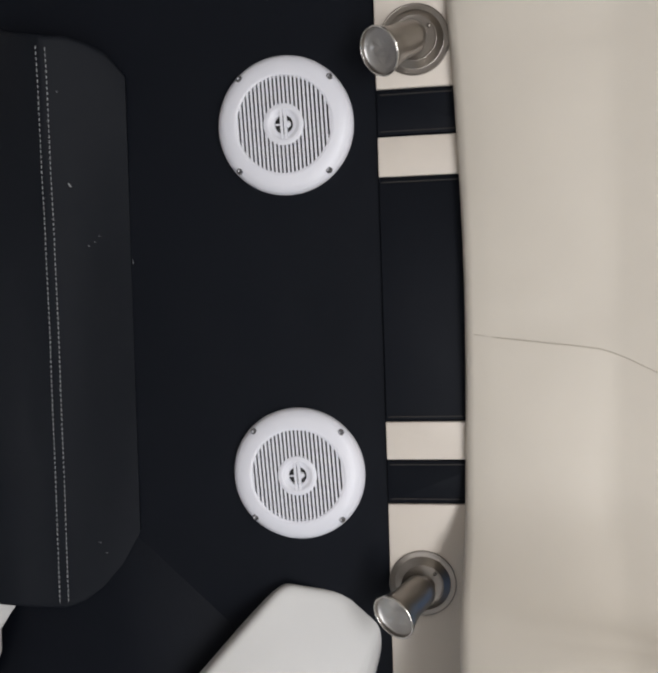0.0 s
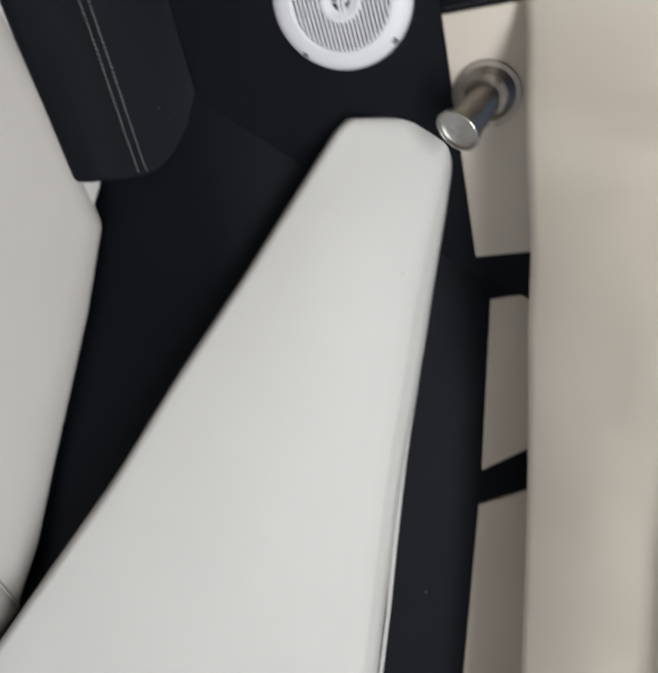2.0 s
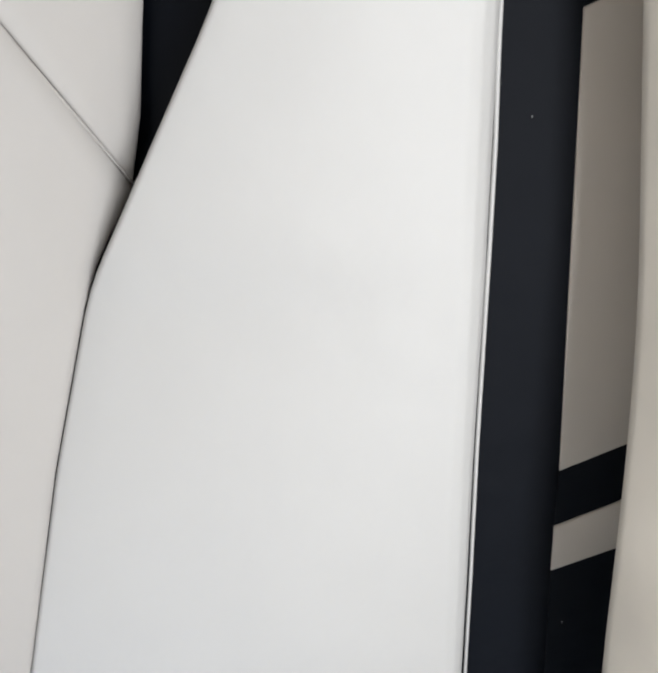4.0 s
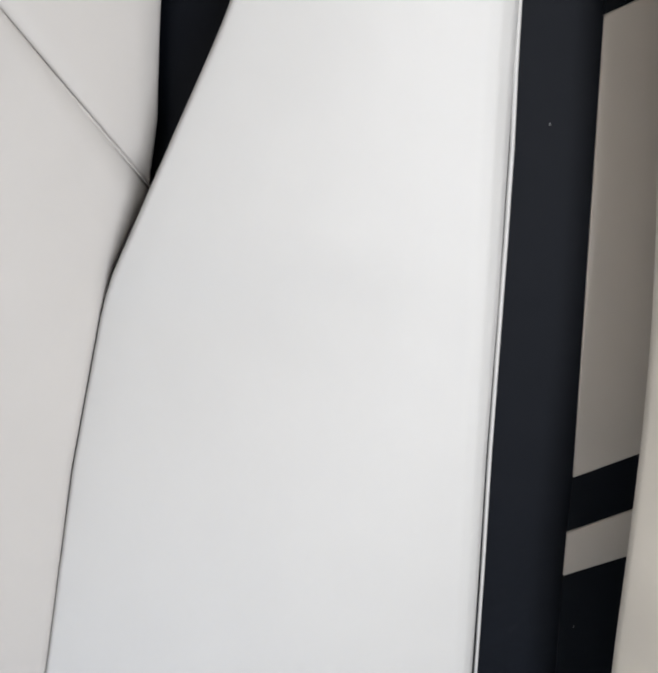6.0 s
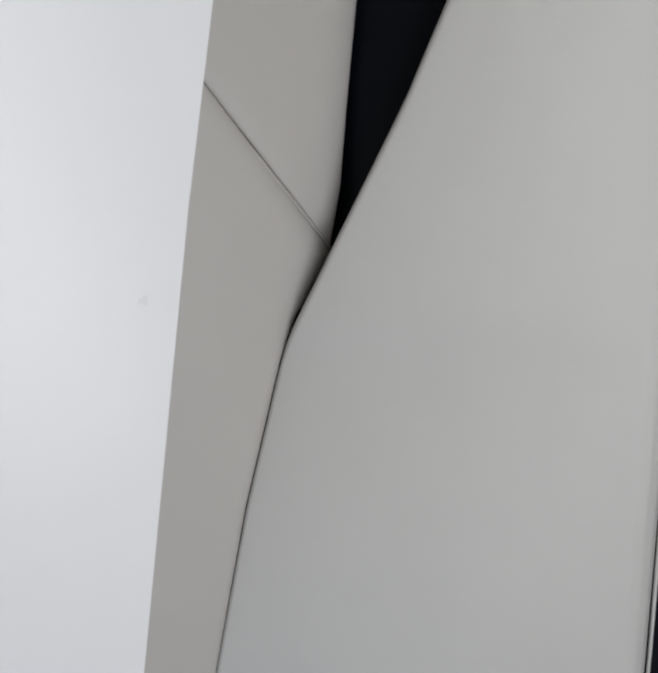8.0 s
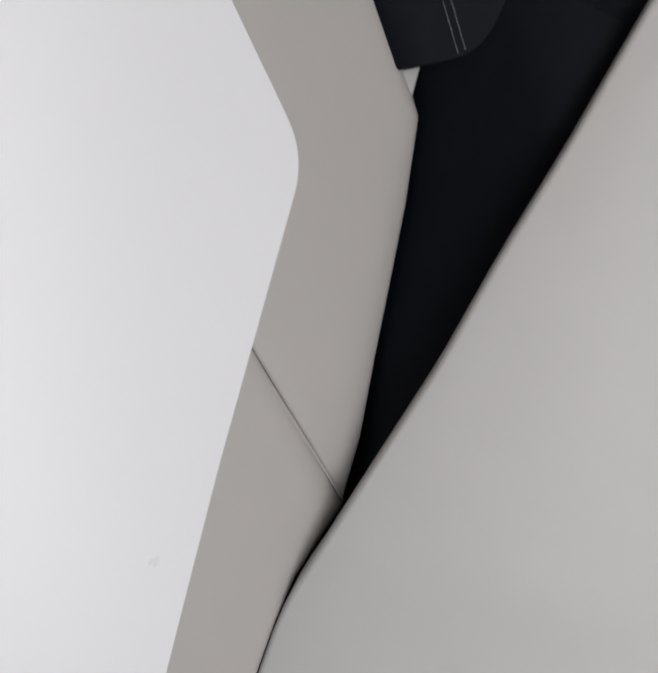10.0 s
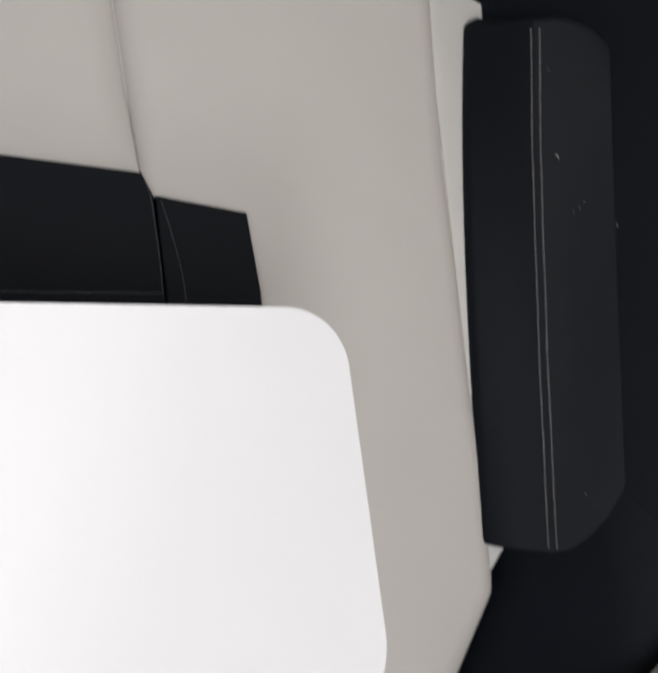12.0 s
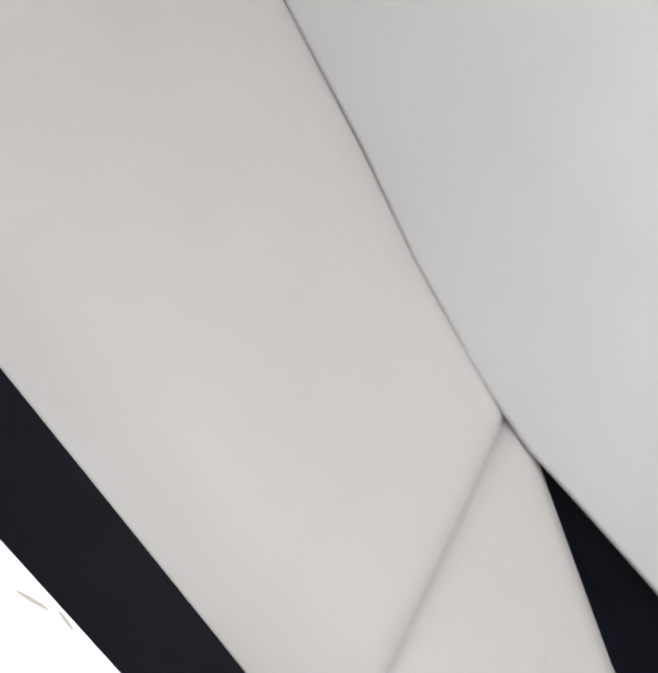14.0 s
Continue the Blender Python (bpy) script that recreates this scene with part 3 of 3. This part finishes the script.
pu = [lift(PORT, (x, y)) for x, y in ((0.70, 0.42), (0.4, 0.46), (0.0, 0.50), (-0.7, 0.55), (-1.4, 0.6))]
rest_port = backrest(pl, pu, "white vinyl backrest panel tapering towards the bow", -1)

# ---------------------------------------------------------------- table
table = new("table")
tagged(table, "white glossy table with rounded corners", "table")
tp = rounded([(0.0105, -0.662), (0.368, -0.640), (0.627, -0.873), (1.26, -1.416), (1.26, -1.75), (-0.10, -1.75)], [0.065, 0.10, 2.0, 0.1, 0.1, 0.1], 14)
part("tabletop", slab(tp, 0.03, pose(0, 0, TABLE_Z), 0.006, 4, True), TABLE, table)
part("leg", lathe([(0.12, FLOOR + 0.001), (0.12, FLOOR + 0.01), (0.04, FLOOR + 0.03), (0.035, TABLE_Z - 0.04), (0.09, TABLE_Z - 0.031)], pose(0.42, -1.25, 0)), STEEL, table)

# ---------------------------------------------------------------- loudspeakers
def bar(bm, m, x0, x1, y0, y1, z0, z1):
    vs = [bm.verts.new(m @ Vector(p)) for p in ((x0, y0, z1), (x1, y0, z1), (x1, y1, z1), (x0, y1, z1), (x0, y0, z0), (x1, y0, z0), (x1, y1, z0), (x0, y1, z0))]
    for f in ((0, 1, 2, 3), (7, 6, 5, 4), (0, 4, 5, 1), (1, 5, 6, 2), (2, 6, 7, 3), (3, 7, 4, 0)):
        bm.faces.new([vs[k] for k in f])


def speaker(x, s, turn):
    m = BOW @ pose(x, s, 0, 0, 0, turn)
    ob = new("loudspeaker")
    tagged(ob, "round white plastic loudspeaker with a slotted grille", "loudspeaker", "loudspeakers on the bow wall")
    part("rim", lathe([(0.089, 0.0), (0.0893, 0.003), (0.088, 0.008), (0.084, 0.0125), (0.077, 0.0160), (0.066, 0.0180), (0.0625, 0.0180), (0.0615, 0.0172), (0.0615, 0.0085)], m, 72, False), PLASTIC, ob)
    m, flange = m @ pose(0, 0, 0.0045), m
    part("cone", lathe([(0.0615, 0.004), (0.045, 0.001), (0.02, 0.0008)], m, 48), DARK, ob)
    pitch = 0.00525
    for i in range(-12, 12):
        y = (i + 0.5) * pitch
        e = math.sqrt(max(0.0, 0.0622 ** 2 - y * y))
        spans = [(-e, e)]
        if abs(y) < 0.024:
            k = math.sqrt(0.0255 ** 2 - y * y)
            spans = [(-e, -k), (k, e)]
        for u, v in spans:
            bm = bmesh.new()
            bar(bm, m, u, v, y - 0.00135, y + 0.00135, 0.0095, 0.0128)
            part("grille_bar", bm, PLASTIC, ob, smooth=False)
    hub = part("hub", lathe([(0.0262, 0.008), (0.0264, 0.0130), (0.0256, 0.0136), (0.0215, 0.0138), (0.0190, 0.0136), (0.0180, 0.0122), (0.0150, 0.0118), (0.0122, 0.0112), (0.0116, 0.0085)], m, 48, False), PLASTIC, ob)
    part("tweeter", lathe([(0.0117, 0.0085), (0.008, 0.0088), (0.001, 0.0090)], m, 32), DARK, hub)
    bm = bmesh.new()
    bar(bm, m, -0.0195, 0.0195, -0.0042, -0.0007, 0.0095, 0.0136)
    part("bridge", bm, PLASTIC, hub, smooth=False)
    bm = bmesh.new()
    bar(bm, m, -0.0195, 0.0195, 0.0007, 0.0046, 0.0095, 0.0136)
    part("bridge", bm, PLASTIC, hub, smooth=False)
    bm = bmesh.new()
    bar(bm, m, -0.0009, 0.0009, -0.0125, -0.0030, 0.0088, 0.0112)
    part("strut", bm, PLASTIC, hub, smooth=False)
    part("dome", lathe([(0.0046, 0.0088), (0.0042, 0.0112), (0.0024, 0.0124), (0.0004, 0.0128)], m @ pose(0, 0.0045, 0), 24), PLASTIC, hub)
    for k in range(4):
        a = math.pi / 4 - 0.07 + k * math.pi / 2
        q = flange @ pose(0.0828 * math.cos(a), 0.0828 * math.sin(a), 0.0134)
        sc = part("screw", lathe([(0.0042, -0.002), (0.0042, 0.0006), (0.0030, 0.0016), (0.0012, 0.0012), (0.0004, 0.0004)], q, 16), SCREW, ob, "small steel screw")
    return ob


speaker(-0.231, 0.004, 2)
speaker(0.228, 0.0045, 3)


# ---------------------------------------------------------------- reading lamps
def lamp(x, s, tip, spin):
    m = BOW @ pose(x, s, 0.0065, 0, 0, spin)
    ob = new("reading_lamp")
    tagged(ob, "brushed nickel swivel reading lamp on a round base", "reading lamp", "reading lamps on the band")
    part("base", lathe([(0.0440, 0.0), (0.0445, 0.0010), (0.0440, 0.0020), (0.0434, 0.0021), (0.0430, 0.0016), (0.0426, 0.0014), (0.0420, 0.0014), (0.0372, 0.0014), (0.0366, 0.0014), (0.0362, 0.0017), (0.0357, 0.0022), (0.0292, 0.0088), (0.0287, 0.0093), (0.0283, 0.0101), (0.0275, 0.0105), (0.0267, 0.0102), (0.0262, 0.0098), (0.0255, 0.0097), (0.0120, 0.0097), (0.0100, 0.0100), (0.0040, 0.0120)], m, 64), STEEL, ob)
    for a in (2.2, -1.2):
        part("screw", lathe([(0.0026, -0.001), (0.0026, 0.0008), (0.0014, 0.0018), (0.0004, 0.0020)], m @ pose(0.0228 * math.cos(a), 0.0228 * math.sin(a), 0.0097), 12), STEEL, ob)
    way = Vector(tip).normalized()
    h = BOW @ pose(x, s, 0.0065 + 0.018) @ way.to_track_quat("Z", "Y").to_matrix().to_4x4()
    part("joint", lathe([(0.006, -0.016), (0.011, -0.012), (0.013, -0.006), (0.013, 0.004), (0.010, 0.010), (0.004, 0.012)], h, 32), STEEL, ob)
    spot = part("spot", lathe([(0.004, -0.0045), (0.013, -0.004), (0.0185, -0.001), (0.0208, 0.004), (0.0215, 0.010), (0.0220, 0.034), (0.0234, 0.045), (0.0268, 0.056), (0.0284, 0.061), (0.0290, 0.065), (0.0287, 0.0668), (0.0276, 0.0668), (0.0268, 0.062)], h, 48, False), STEEL, ob)
    part("rim", lathe([(0.0290 + 0.0012 * math.cos(a), 0.0662 + 0.0012 * math.sin(a)) for a in (2 * math.pi * k / 10 for k in range(11))], h, 64, False), CHROME, spot, "polished bright rim")
    bowl = lathe([(0.0278, 0.0660)] + [(0.0272 * math.cos(k * 0.0785), 0.0640 - 0.0085 * math.sin(k * 0.0785)) for k in range(20)] + [(0.0003, 0.0555)], h, 64, False)
    axis = (h.to_3x3() @ Vector((0, 0, 1))).normalized()
    for v in bowl.verts:
        edge = min(1.0, max(0.0, (0.025 - (h.inverted() @ v.co).xy.length) / 0.008))
        v.co += axis * edge * (0.0022 * noise.noise(v.co * 110) + 0.0009 * noise.noise(v.co * 260))
    part("lens", bowl, LENS, spot, "dimpled silver reflector")
    return ob


lamp(-0.327, 0.173, (0.43, -0.64, 0.72), 0)
lamp(0.375, 0.166, (0.26, -0.54, 0.82), 8)


# ---------------------------------------------------------------- lint, dust and smudges
def lint(points, r, label):
    ob = part("lint", tube(points, r, 5), THREAD)
    tagged(ob, label, "lint", "lint on the vinyl")


lint([(-0.1690, -0.2050, -0.2010), (-0.1665, -0.2032, -0.2000), (-0.1648, -0.2025, -0.1998), (-0.1638, -0.2015, -0.1996)], 0.0008, "white scrap of lint on the black bolster")
for p, label in (((1.1165, -0.1625, 0.1195), "pale dust speck on the black hull side"), ((2.2142, -0.5571, 0.2930), "pale dust speck on the black hull side")):
    q = Vector(p) + SIDE_N * 0.001
    lint([q, q + Vector((0.002, -0.001, 0.0005)), q + Vector((0.003, -0.003, 0.0008))], 0.0007, label)
for p in ((-0.2842, -0.2197, -0.1885), (-0.1001, -0.1710, -0.1894), (-0.0923, -0.1756, -0.1937), (-0.0868, -0.1822, -0.1984), (0.1050, -0.2213, -0.2299), (0.3202, -0.1900, -0.2011), (0.3357, -0.1837, -0.1953)):
    p = Vector(p)
    lint([p, p + Vector((0.0010, 0.0004, 0.0002)), p + Vector((0.0014, 0.0014, 0.0007))], 0.00036, "tiny pale dust speck on the black bolster")
q = lift(BOW, (-0.066, -0.2135), 0.001)
lint([q, q + Vector((0.003, 0, 0)), q + Vector((0.006, 0.0005, 0))], 0.0004, "thin pale fibre on the black bow wall")
for x, y in ((-0.4655, -0.5955),):
    ob = part("dust_speck", lathe([(0.0012, 0.0), (0.0009, 0.0004), (0.0002, 0.0005)], pose(x, y, SEAT + 0.0001), 8), DARK)
    tagged(ob, "tiny dark speck on the cream cushion", "dust speck")


def smudge(x, y, turn, long, wide, mat=SMUDGE, label="faint grey smudge"):
    ob = part("smudge", lathe([(1.0, 0.0), (0.9, 0.0002), (0.1, 0.0003)], pose(x, y, TABLE_Z + 0.0001, 0, 0, turn) @ Matrix.Diagonal((long, wide, 1, 1)), 16), mat, table, label)


smudge(0.684, -0.980, 140, 0.0075, 0.0032)
smudge(0.681, -0.985, 120, 0.004, 0.002)
smudge(-0.032, -1.173, 100, 0.012, 0.0012, SCUFF, "thin brownish scuff")
smudge(-0.036, -1.150, 80, 0.008, 0.0010, SCUFF, "thin brownish scuff")
for owner, at, up, r in ((rest_starboard, (0.5865, -0.0428, 0.0710), (-0.28, -0.48, 0.83), 0.0045), (rest_port, (-0.6770, -0.5775, -0.1800), (0.86, -0.32, 0.40), 0.0060)):
    m = basis(Vector(at) + Vector(up).normalized() * 0.0001, (0, 0, 1), up)
    part("smudge", lathe([(r, -0.0006), (r * 0.9, 0.0002), (r * 0.1, 0.0003)], m, 16), MARK, owner, "faint grey smudge")
